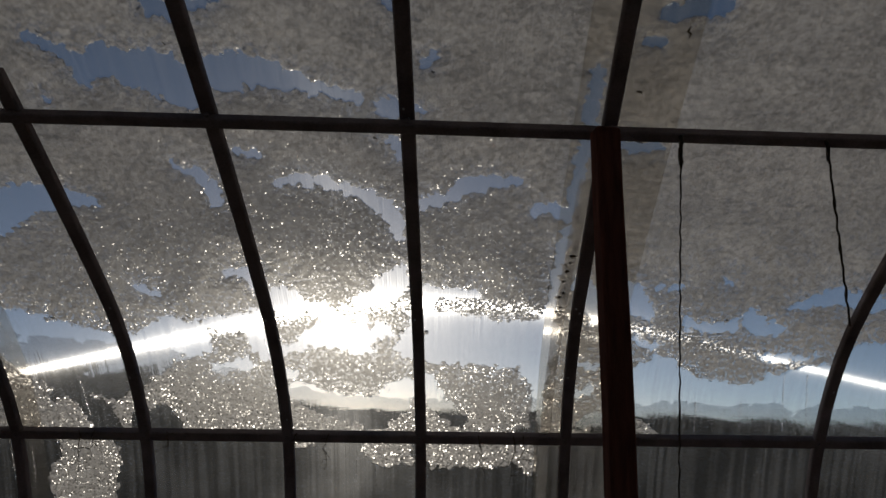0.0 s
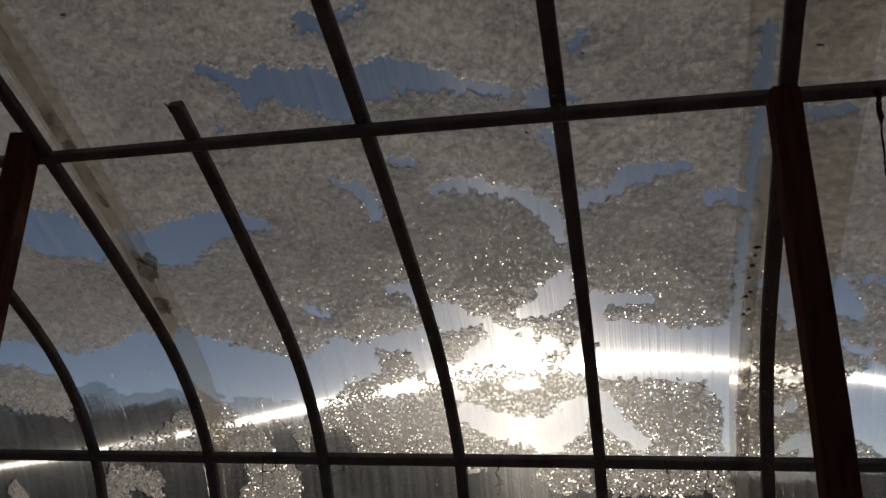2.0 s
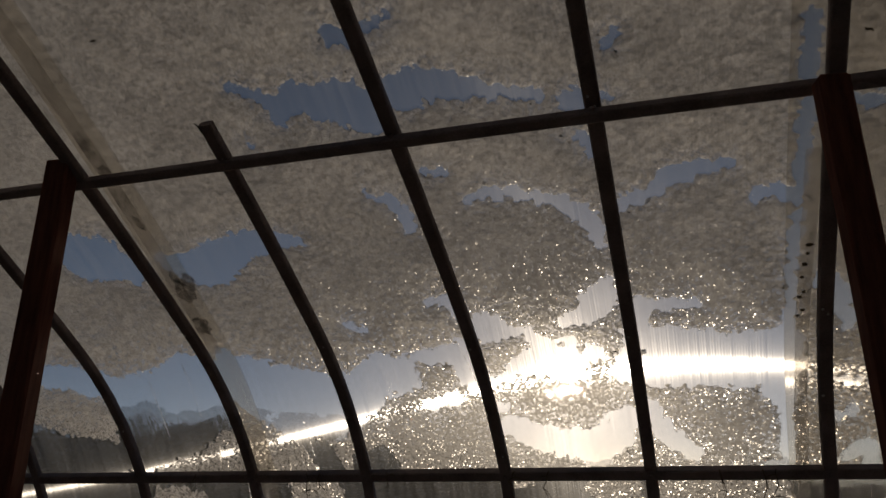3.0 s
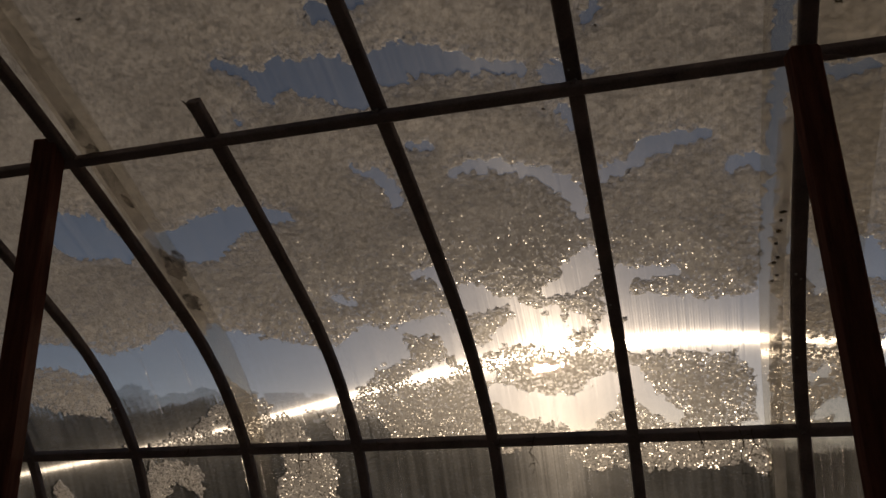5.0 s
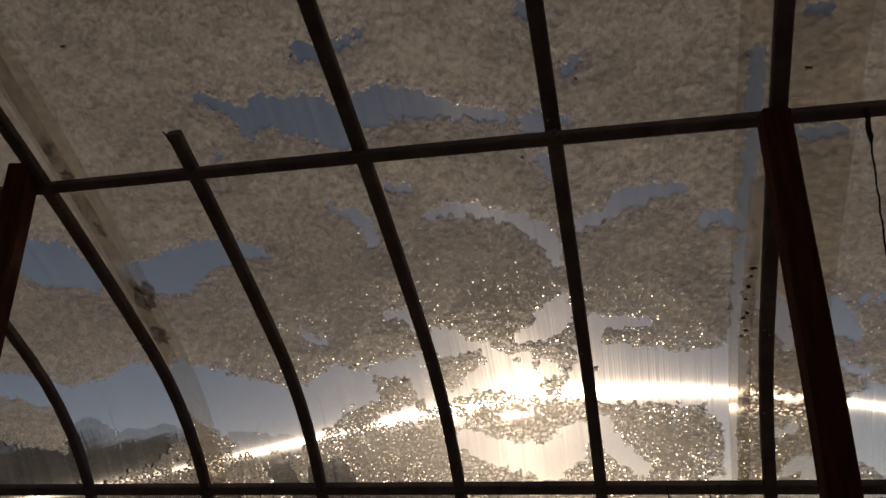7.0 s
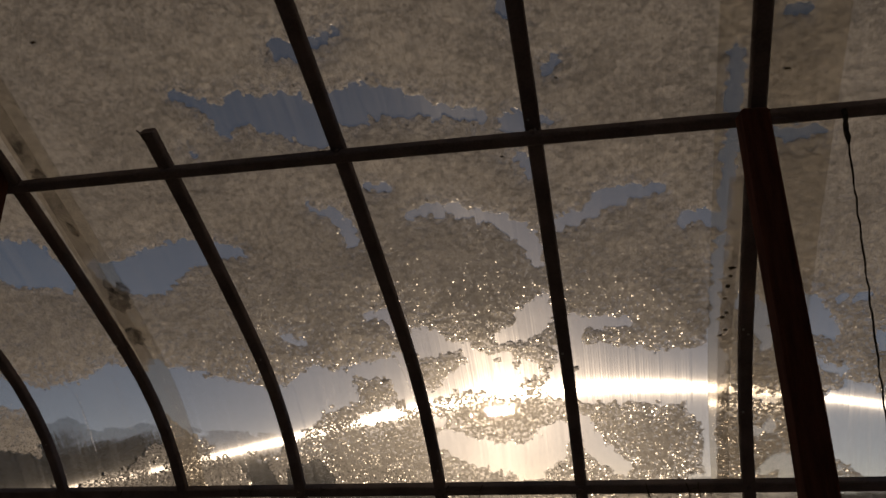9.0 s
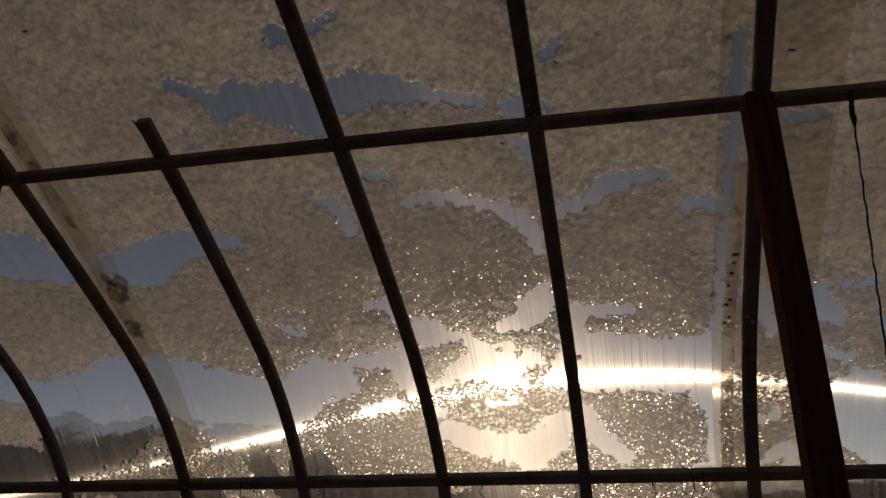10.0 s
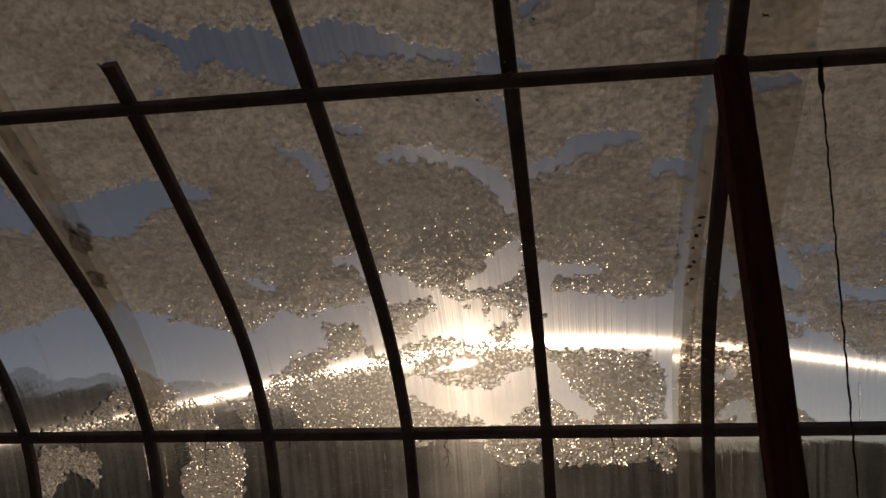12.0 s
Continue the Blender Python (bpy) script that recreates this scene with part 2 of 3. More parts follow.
def tube(bm, pts, radii, sides=6):
    rings = []
    for k, p in enumerate(pts):
        d = (Vector(pts[min(k + 1, len(pts) - 1)]) - Vector(pts[max(k - 1, 0)])).normalized()
        q = d.to_track_quat("Z", "Y").to_matrix()
        r = radii[k] if hasattr(radii, "__len__") else radii
        rings.append([bm.verts.new(Vector(p) + q @ Vector((r * math.cos(i * 2 * math.pi / sides), r * math.sin(i * 2 * math.pi / sides), 0))) for i in range(sides)])
    for a, b in zip(rings, rings[1:]):
        for i in range(sides):
            bm.faces.new((a[i], a[(i + 1) % sides], b[(i + 1) % sides], b[i]))
    bm.faces.new(rings[0][::-1])
    bm.faces.new(rings[-1])


# ---- ground ----
X0, X1 = -5.25, 4.2
bm = bmesh.new()
bmesh.ops.create_grid(bm, x_segments=60, y_segments=60, size=1500)
for v in bm.verts:
    v.co.x, v.co.y = (math.copysign(abs(c / 1500) ** 2.2 * 1500, c) for c in (v.co.x, v.co.y))
    v.co.z = 0 if v.co.length < 8 else 0.12 * noise.noise(v.co * 0.05)
tagged(part("ground", bm, FIELD, smooth=True), "dull wet winter grass round the greenhouse", "ground", kind="structure")
bm = bmesh.new()
bmesh.ops.create_grid(bm, x_segments=60, y_segments=40, size=1)
for v in bm.verts:
    v.co = Vector(((X0 + X1) / 2 + v.co.x * (X1 - X0) / 2, v.co.y * 3.19, 0.03 + 0.03 * noise.noise(Vector((v.co.x * 25, v.co.y * 18, 0)))))
tagged(part("floor", bm, SOIL, smooth=True), "unseen soil floor inside the greenhouse, pale to bounce light", "floor", kind="structure")

# ---- ribs ----
#       x at the upper purlin, x at the lower purlin, last u
RIBS = [(-4.2, -4.15, None), (-3.66, -3.64, None), (-3.14, -3.13, None), (-2.63, -2.579, None), (-2.1, -2.044, None), (-1.592, -1.557, 2.985),
        (-1.069, -1.019, None), (-0.54, -0.519, None), (0.006, 0.026, None), (0.972, 0.978, None), (2.08, 2.05, None), (3.15, 3.15, None)]


def rib_x(xu, xl, u):
    return xl + (xu - xl) * np.clip((u - 1.52) / 1.28, 0, 1.5)


def rib(xu, xl, top, side):
    end = top or U_RIDGE
    pts = []
    for u in np.linspace(0, end, 44):
        y, z = arch(u)
        y2, z2 = arch(u, 1.0)
        pts.append(((rib_x(xu, xl, u) + 0.003, side * float(y), float(z)), (1, 0, 0), (0, side * float(y2 - y), float(z2 - z))))
    v, f = swept(pts, 0.041, 0.026)
    if side < 0:
        f = [q[::-1] for q in f]
    ob = link("arched_rib", mesh_data("arched_rib", v, f, [STEEL_BLACK]))
    tagged(ob, "short dark intermediate rib cut off above the purlin" if top else "dark weathered bent rib under the plastic roof, lightened for lens veil", "rib", "arched greenhouse ribs")
    return ob


SCREWS_AT = {(-0.54, 0): (2.89, 2.86, 2.06), (-1.069, 0): (2.05, 1.6), (0.006, 0): (2.12, 2.10, 1.8), (-1.592, 0): (1.78, 2.1), (-2.1, 0): (2.2,)}
screw_mesh = None
for xu, xl, top in RIBS:
    for side in (1, -1):
        if side < 0 and top:
            continue
        ob = rib(xu, xl, top, side)
        if side > 0:
            for n, u in enumerate(SCREWS_AT.get((xu, 0), (2.45, 1.75))):
                if screw_mesh is None:
                    bm = bmesh.new()
                    bmesh.ops.create_cone(bm, segments=8, radius1=0.0045, radius2=0.003, depth=0.003, cap_ends=True)
                    screw_mesh = bpy.data.meshes.new("screw_head")
                    bm.to_mesh(screw_mesh)
                    bm.free()
                    screw_mesh.materials.append(SCREW)
                y, z = arch(u, -0.0145)
                y2, z2 = arch(u, -1.0)
                s = link("screw_head", screw_mesh, ob)
                s.matrix_world = look((rib_x(xu, xl, u) + (0.008 if n % 2 else -0.006), float(y), float(z)), (0, float(y + (y - y2)), float(z + (z - z2))))

# ---- purlins ----


def purlin(name, y, z, size_y, size_z, turn, label):
    rot = Matrix.Rotation(radians(turn), 3, "X")
    pts = [((x, y(x), z(x)), rot @ Vector((0, 1, 0)), rot @ Vector((0, 0, 1))) for x in np.linspace(X0, X1, 40)]
    v, f = swept(pts, size_y, size_z)
    f = [q[::-1] for q in f]
    ob = link(name, mesh_data(name, v, f, [STEEL_BLACK]))
    face = rot @ Vector((0, 0, -1)) if turn < -45 else rot @ Vector((0, -1, 0)) if turn < 0 else Vector((0, 0, -1))
    for xu, xl, top in RIBS if turn < 0 else ():
        x = xl if turn < -45 else xu
        bm = bmesh.new()
        bmesh.ops.create_cone(bm, segments=6, radius1=0.008, radius2=0.0075, depth=0.007, cap_ends=True)
        bmesh.ops.create_cone(bm, segments=12, radius1=0.011, radius2=0.011, depth=0.002, cap_ends=True, matrix=Matrix.Translation((0, 0, -0.0045)))
        bolt = part("bolt", bm, STEEL_BLACK, ob)
        bolt.matrix_world = Matrix.Translation(Vector((x, y(x), z(x))) + face * (size_z / 2 + 0.004)) @ face.to_track_quat("Z", "Y").to_matrix().to_4x4()
    return tagged(ob, label, "purlin", "purlins")


purlin("purlin", lambda x: 2.0 + 0.004 * math.sin(x * 2), lambda x: 2.296 - 0.020 * x, 0.031, 0.031, -32, "dark straight purlin carrying the roof ribs on the posts")
purlin("purlin", lambda x: 3.018 + 0.003 * math.sin(x * 3), lambda x: 1.484, 0.036, 0.038, -60, "dark lower purlin along the side of the greenhouse")
for y, z in ((0.0, U_RIDGE), ):
    ry, rz = arch(U_RIDGE)
    purlin("purlin", lambda x: 0.0, lambda x: float(rz) - 0.03, 0.05, 0.05, 0, "dark ridge purlin at the top of the roof")
purlin("purlin", lambda x: -2.0, lambda x: 2.3, 0.045, 0.045, 32, "dark straight purlin carrying the roof ribs on the posts")
purlin("purlin", lambda x: -3.018, lambda x: 1.484, 0.040, 0.042, 60, "dark lower purlin along the side of the greenhouse")

# ---- posts ----


def post(x, y, top, width):
    bm = bmesh.new()
    box(bm, (0, 0, top / 2), (width, width * 0.8, top), 0.006)
    bmesh.ops.subdivide_edges(bm, edges=[e for e in bm.edges if abs(e.verts[0].co.z - e.verts[1].co.z) > 1], cuts=12)
    for v in bm.verts:
        v.co.x += 0.004 * noise.noise(Vector((v.co.z * 2.1, x, 0)))
    ob = part("timber_post", bm, POST_RED)
    ob.location, ob.rotation_euler = (x, y, 0), (0, 0, radians(10))
    return tagged(ob, "red-brown painted timber post standing under the purlin", "post", "posts under the purlin")


for x in (-4.25, -2.142, -0.02, 2.06):
    post(x, 1.95, 2.284 - 0.05 * x, 0.076 if x < -2 else 0.066)
    post(x, -1.95, 2.33, 0.076)

# ---- roof sheets ----


def sheet(xa, xb, inner, side):
    us = np.concatenate([np.linspace(0.02, FOOT_Z, 5), np.linspace(FOOT_Z, U_HAUNCH, 30)[1:], np.linspace(U_HAUNCH, U_RIDGE, 24)[1:]])
    xs = np.linspace(xa, xb, 4)
    nu, nx = len(us), len(xs)
    verts, faces, slots = [], [], []
    for off in (inner, inner + 0.006):
        y, z = arch(us, off)
        for i in range(nu):
            for x in xs:
                verts.append((x, side * y[i], z[i]))
    n = nu * nx
    for i in range(nu - 1):
        for j in range(nx - 1):
            a = i * nx + j
            q = (a, a + 1, a + nx + 1, a + nx)
            faces.append(q if side > 0 else q[::-1])
            q = (n + a, n + a + nx, n + a + nx + 1, n + a + 1)
            faces.append(q if side > 0 else q[::-1])
            slots += [0, 1]
    for i in range(nu - 1):
        for j, flip in ((0, False), (nx - 1, True)):
            a = i * nx + j
            q = (a, a + nx, n + a + nx, n + a)
            faces.append(q[::-1] if flip != (side < 0) else q)
            slots.append(1)
    ob = link("polycarbonate_sheet", mesh_data("polycarbonate_sheet", verts, faces, [SHEET_IN, SHEET_OUT], True, slots))
    return tagged(ob, "clear fluted polycarbonate sheet bent over the ribs, wet and dusty", "roof sheet", "polycarbonate sheets")


for k, (xa, xb) in enumerate([(X0, -4.05), (-4.2, -1.955), (-2.075, 0.2), (-0.085, 2.1), (2.0, X1)]):
    sheet(xa, xb, 0.0165 if k % 2 else 0.0245, 1)
    sheet(xa, xb, 0.0165 if k % 2 else 0.0245, -1)

# ---- strips along the sheet joints ----


def strip_film():
    m, t, out = material("dirty_film")
    c = t.nodes.new("ShaderNodeTexCoord").outputs["Object"]
    n = node(t, "TexNoise", Vector=c, Scale=7.0, Detail=6.0, Roughness=0.65).outputs["Fac"]
    col = ramp(t, n, [(0.33, (0.15, 0.14, 0.135)), (0.45, (0.62, 0.60, 0.58)), (0.7, (0.80, 0.79, 0.77))])
    glow = node(t, "BsdfTranslucent", Color=col).outputs[0]
    clear = node(t, "BsdfTransparent", Color=(0.92, 0.91, 0.90, 1)).outputs[0]
    dense = node(t, "MapRange", Value=n, From_Min=0.30, From_Max=0.5, To_Min=0.6, To_Max=0.2).outputs[0]
    t.links.new(mix_shader(t, dense, clear, glow), out.inputs[0])
    return m


FILM = strip_film()


def joint_strip(low, high, width, ua, ub):
    """A flat strip up the slope whose middle runs from x = low at ua to x = high at ub."""
    us = np.linspace(ua, ub, 60)
    verts, faces = [], []
    for u in us:
        mid = low + (high - low) * (u - ua) / (ub - ua) + 0.003 * noise.noise(Vector((u * 6, low, 0)))
        half = width / 2 * (1 + 0.12 * noise.noise(Vector((u * 9, low, 4))))
        for x, off in ((mid - half, 0.0135), (mid + half, 0.0135), (mid + half, 0.0152), (mid - half, 0.0152)):
            y, z = arch(u, off)
            verts.append((x, float(y), float(z)))
    for i in range(len(us) - 1):
        for j in range(4):
            k = (j + 1) % 4
            faces.append((4 * i + j, 4 * i + k, 4 * i + 4 + k, 4 * i + 4 + j))
    faces += [(3, 2, 1, 0), tuple(4 * len(us) - 4 + q for q in range(4))]
    ob = link("joint_strip", mesh_data("joint_strip", verts, faces, [FILM]))
    return tagged(ob, "dirty translucent plastic strip along a sheet joint", "strip", "joint strips")


joint_strip(-0.060, -0.024, 0.038, 0.9, 2.64)
joint_strip(-2.020, -2.028, 0.050, 2.08, 4.2)

# ---- end walls ----


def end_wall(name, x):
    us = np.linspace(0, U_RIDGE, 40)
    y, z = arch(us, 0.0)
    ring = [(float(a), float(b)) for a, b in zip(y, z)] + [(-float(a), float(b)) for a, b in zip(y[::-1], z[::-1])]
    verts = [(x + d, a, b) for d in (-0.02, 0.02) for a, b in ring]
    n = len(ring)
    faces = [tuple(range(n)), tuple(range(2 * n - 1, n - 1, -1))] + [(i, n + i, n + (i + 1) % n, (i + 1) % n) for i in range(n)]
    ob = link(name, mesh_data(name, verts, faces, [POST_RED]))
    return tagged(ob, "dark boarded end wall of the greenhouse", "wall", kind="structure")


end_wall("wall_west", X0 - 0.03)
end_wall("wall_east", X1 + 0.03)

# ---- snow on the roof ----


def value_noise(x, y, seed):
    xi, yi = np.floor(x).astype(np.int64), np.floor(y).astype(np.int64)
    fx, fy = x - xi, y - yi
    fx, fy = fx * fx * (3 - 2 * fx), fy * fy * (3 - 2 * fy)

    def h(a, b):
        v = np.sin(a * 127.1 + b * 311.7 + seed * 74.7) * 43758.5453
        return v - np.floor(v)
    return (h(xi, yi) * (1 - fx) + h(xi + 1, yi) * fx) * (1 - fy) + (h(xi, yi + 1) * (1 - fx) + h(xi + 1, yi + 1) * fx) * fy - 0.5


def near_chain(x, u, chain):
    """Signed distance to a chain of round spots (x, u, radius), measured shorter up the slope."""
    best = np.full(x.shape, 9.0)
    spots = [chain[i:i + 3] for i in range(0, len(chain), 3)]
    for (ax, au, ar), (bx, bu, br) in zip(spots, spots[1:] or spots):
        dx, du = bx - ax, (bu - au) / SLOPE
        px, pu = x - ax, (u - au) / SLOPE
        k = np.clip((px * dx + pu * du) / max(dx * dx + du * du, 1e-9), 0, 1)
        best = np.minimum(best, np.hypot(px - k * dx, pu - k * du) - (ar + (br - ar) * k))
    return best


SLOPE = 1.35
BARE_UPPER = [
    (-1.467, 3.047, 0.013, -1.421, 3.016, 0.02, -1.39, 2.959, 0.024, -1.315, 3.006, 0.038, -1.261, 2.969, 0.039, -1.188, 2.964, 0.056, -1.116, 2.928, 0.057),
    (-1.034, 2.96, 0.042, -0.949, 2.977, 0.037, -0.88, 2.948, 0.03, -0.808, 2.932, 0.021, -0.735, 2.907, 0.014, -0.677, 2.885, 0.012),
    (-0.631, 2.878, 0.009, -0.583, 2.861, 0.026),
    (-1.517, 2.88, 0.012),
    (-0.559, 3.148, 0.014, -0.575, 3.167, 0.014),
    (-0.49, 3.002, 0.013, -0.466, 3.022, 0.012),
    (-0.507, 2.856, 0.012),
    (-1.166, 3.152, 0.016, -1.105, 3.127, 0.02, -1.043, 3.155, 0.011, -0.992, 3.174, 0.007),
    (-1.5, 3.055, 0.008, -1.427, 3.028, 0.011, -1.389, 2.997, 0.016),
]
BARE_WEST = [
    (-2.354, 2.554, 0.076, -2.228, 2.534, 0.071, -2.174, 2.468, 0.042),
    (-2.025, 2.502, 0.028, -1.946, 2.456, 0.053, -1.838, 2.46, 0.06, -1.731, 2.515, 0.05, -1.652, 2.534, 0.034),
    (-1.578, 2.544, 0.024, -1.51, 2.519, 0.015),
    (-1.469, 2.155, 0.008, -1.407, 2.12, 0.008),
    (-1.227, 2.659, 0.009, -1.173, 2.632, 0.015, -1.136, 2.587, 0.024, -1.129, 2.523, 0.016),
    (-1.031, 2.705, 0.008, -0.978, 2.696, 0.008),
]
BARE_WEST_LOW = [
    (-2.002, 2.01, 0.054, -1.945, 1.899, 0.11, -1.805, 1.828, 0.123, -1.674, 1.805, 0.112, -1.556, 1.825, 0.077, -1.417, 1.923, 0.064, -1.324, 1.927, 0.056),
    (-1.916, 1.663, 0.012, -1.774, 1.685, 0.019, -1.608, 1.733, 0.02),
    (-1.793, 1.652, 0.023, -1.731, 1.58, 0.051, -1.693, 1.533, 0.042),
    (-1.562, 1.531, 0.055, -1.496, 1.557, 0.054, -1.435, 1.515, 0.022),
    (-2.558, 1.903, 0.06, -2.474, 1.799, 0.146, -2.348, 1.794, 0.149, -2.19, 1.885, 0.139, -2.092, 1.938, 0.079),
    (-2.574, 1.648, 0.089, -2.435, 1.65, 0.061, -2.332, 1.692, 0.05),
    (-2.915, 1.999, 0.039, -2.776, 1.987, 0.049, -2.606, 1.935, 0.054, -2.552, 1.789, 0.055),
    (-3.113, 1.622, 0.111, -2.947, 1.587, 0.09, -2.772, 1.567, 0.082, -2.628, 1.601, 0.04),
    (-3.182, 1.755, 0.092, -3.274, 1.558, 0.096),
    (-2.176, 1.615, 0.013, -2.13, 1.618, 0.016),
]
BARE_SUN_WEST = [
    (-1.341, 1.899, 0.029, -1.26, 1.992, 0.018, -1.152, 1.995, 0.03, -1.09, 1.981, 0.056, -1.089, 1.882, 0.037),
    (-1.263, 1.786, 0.015, -1.137, 1.814, 0.019),
    (-1.31, 1.898, 0.025),
    (-1.066, 1.862, 0.028),
    (-1.029, 1.756, 0.016, -0.985, 1.773, 0.02),
    (-1.155, 2.229, 0.008, -1.076, 2.235, 0.013, -1.074, 2.161, 0.015),
]
BARE_SUN = [
    (-0.986, 2.099, 0.052, -0.92, 2.061, 0.029, -0.858, 2.061, 0.015),
    (-0.923, 1.929, 0.033, -0.838, 1.971, 0.058, -0.74, 1.984, 0.045, -0.757, 1.927, 0.061, -0.721, 1.909, 0.05),
    (-0.732, 2.095, 0.015, -0.675, 2.118, 0.024, -0.625, 2.156, 0.045, -0.589, 2.193, 0.044, -0.576, 2.245, 0.021),
    (-0.657, 1.967, 0.034, -0.606, 1.912, 0.019, -0.564, 1.86, 0.024),
    (-1.018, 1.871, 0.022, -0.951, 1.884, 0.026),
    (-0.99, 1.698, 0.027, -0.903, 1.66, 0.043, -0.805, 1.632, 0.05, -0.706, 1.617, 0.061, -0.614, 1.653, 0.058, -0.577, 1.696, 0.038),
    (-0.724, 1.542, 0.012, -0.653, 1.553, 0.016),
]
BARE_MIDDLE = [
    (-0.936, 2.601, 0.012, -0.865, 2.617, 0.018, -0.8, 2.605, 0.015, -0.722, 2.577, 0.018, -0.66, 2.55, 0.019, -0.616, 2.509, 0.028, -0.583, 2.444, 0.026, -0.578, 2.381, 0.017),
    (-0.608, 2.754, 0.008, -0.578, 2.75, 0.017, -0.564, 2.695, 0.009),
    (-0.492, 2.531, 0.022, -0.435, 2.548, 0.019, -0.386, 2.581, 0.023, -0.331, 2.608, 0.017, -0.248, 2.611, 0.01, -0.211, 2.606, 0.007),
    (-0.156, 2.501, 0.012, -0.114, 2.512, 0.013, -0.057, 2.494, 0.019),
    (-0.038, 2.961, 0.018, -0.034, 2.748, 0.019, -0.045, 2.631, 0.017, -0.053, 2.448, 0.017, -0.065, 2.203, 0.016, -0.068, 1.986, 0.019, -0.076, 1.773, 0.019, -0.086, 1.505, 0.02),
]
BARE_GAP = [
    (-0.506, 2.049, 0.039, -0.495, 2.139, 0.03, -0.44, 2.144, 0.017, -0.379, 2.139, 0.014, -0.324, 2.13, 0.01),
    (-0.51, 1.947, 0.084, -0.374, 1.935, 0.083, -0.249, 1.917, 0.078, -0.101, 1.919, 0.077),
    (-0.139, 1.793, 0.014, -0.084, 1.773, 0.023),
    (-0.495, 1.751, 0.017, -0.471, 1.67, 0.032, -0.415, 1.616, 0.026, -0.37, 1.577, 0.017),
    (-0.175, 1.515, 0.009, -0.105, 1.53, 0.016),
    (0.027, 2.195, 0.029, 0.061, 2.138, 0.035, 0.09, 2.104, 0.019),
    (0.045, 1.826, 0.012, 0.13, 1.818, 0.012),
    (0.057, 1.543, 0.009, 0.146, 1.601, 0.017, 0.16, 1.501, 0.024),
    (0.044, 1.702, 0.014, 0.11, 1.714, 0.01),
]
BARE_EAST = [
    (0.201, 2.15, 0.042, 0.233, 2.098, 0.037, 0.281, 2.047, 0.016),
    (0.284, 2.18, 0.011, 0.359, 2.184, 0.008),
    (0.415, 2.016, 0.018, 0.498, 1.999, 0.022, 0.576, 2.005, 0.02),
    (0.63, 2.047, 0.025, 0.676, 2.001, 0.028, 0.759, 1.987, 0.012),
    (0.758, 2.091, 0.012, 0.822, 2.128, 0.023, 0.901, 2.148, 0.028, 1.059, 2.111, 0.025),
    (0.501, 2.22, 0.007, 0.529, 2.2, 0.007),
    (0.723, 1.869, 0.01, 0.802, 1.866, 0.01, 0.874, 1.862, 0.01, 0.904, 1.877, 0.012),
    (0.048, 2.174, 0.019, 0.086, 2.044, 0.027),
]
BARE_EAST_LOW = [
    (0.333, 1.719, 0.1, 0.515, 1.618, 0.11, 0.689, 1.591, 0.111, 0.871, 1.647, 0.131, 0.961, 1.673, 0.126),
    (1.074, 1.842, 0.067, 1.237, 1.844, 0.073),
    (1.081, 1.655, 0.126, 1.333, 1.659, 0.147),
    (0.336, 1.844, 0.02, 0.383, 1.806, 0.041),
    (0.235, 1.944, 0.008, 0.324, 1.914, 0.008),
    (0.058, 3.072, 0.01, 0.105, 3.063, 0.008),
    (0.107, 3.145, 0.016, 0.165, 3.16, 0.019, 0.238, 3.167, 0.016),
    (0.068, 2.75, 0.012, 0.12, 2.738, 0.013, 0.175, 2.74, 0.011),
]
ISLANDS = [
    (-0.986, 1.971, 0.035, -0.932, 1.996, 0.033, -0.874, 2.037, 0.019),
    (-0.98, 1.923, 0.018),
    (-0.772, 2.055, 0.015, -0.683, 2.059, 0.017, -0.607, 2.081, 0.025, -0.584, 2.031, 0.033, -0.594, 1.975, 0.018),
    (-0.751, 2.012, 0.011),
    (-0.992, 1.821, 0.024, -0.914, 1.836, 0.04, -0.838, 1.837, 0.043, -0.755, 1.798, 0.039, -0.665, 1.816, 0.046, -0.593, 1.804, 0.042),
    (-0.918, 1.775, 0.04, -0.811, 1.748, 0.048, -0.724, 1.723, 0.039, -0.628, 1.763, 0.035),
    (-0.666, 1.893, 0.023, -0.625, 1.918, 0.019),
    (-1.262, 1.948, 0.014, -1.224, 1.905, 0.033, -1.168, 1.872, 0.033),
    (-1.134, 1.832, 0.019, -1.085, 1.793, 0.029),
    (-0.514, 1.961, 0.007, -0.492, 1.955, 0.007),
    (-0.028, 1.802, 0.007, 0.07, 1.777, 0.024, 0.079, 1.725, 0.014),
]
LOW_PATCHES = [
    (-1.841, 1.452, 0.07, -1.764, 1.395, 0.089, -1.841, 1.319, 0.03),
    (-1.721, 1.359, 0.039, -1.795, 1.29, 0.1, -1.884, 1.292, 0.076),
    (-2.52, 1.376, 0.063, -2.44, 1.412, 0.039, -2.348, 1.385, 0.05, -2.33, 1.335, 0.028),
    (-2.564, 1.302, 0.058),
    (-3.05, 1.335, 0.037, -3.033, 1.296, 0.05),
    (-0.721, 1.461, 0.028, -0.658, 1.429, 0.044, -0.575, 1.456, 0.027, -0.56, 1.401, 0.02),
    (-0.474, 1.436, 0.042, -0.374, 1.437, 0.045, -0.263, 1.429, 0.051, -0.17, 1.442, 0.04, -0.109, 1.424, 0.043, -0.097, 1.375, 0.018),
    (-0.985, 1.471, 0.011, -0.932, 1.469, 0.013),
]


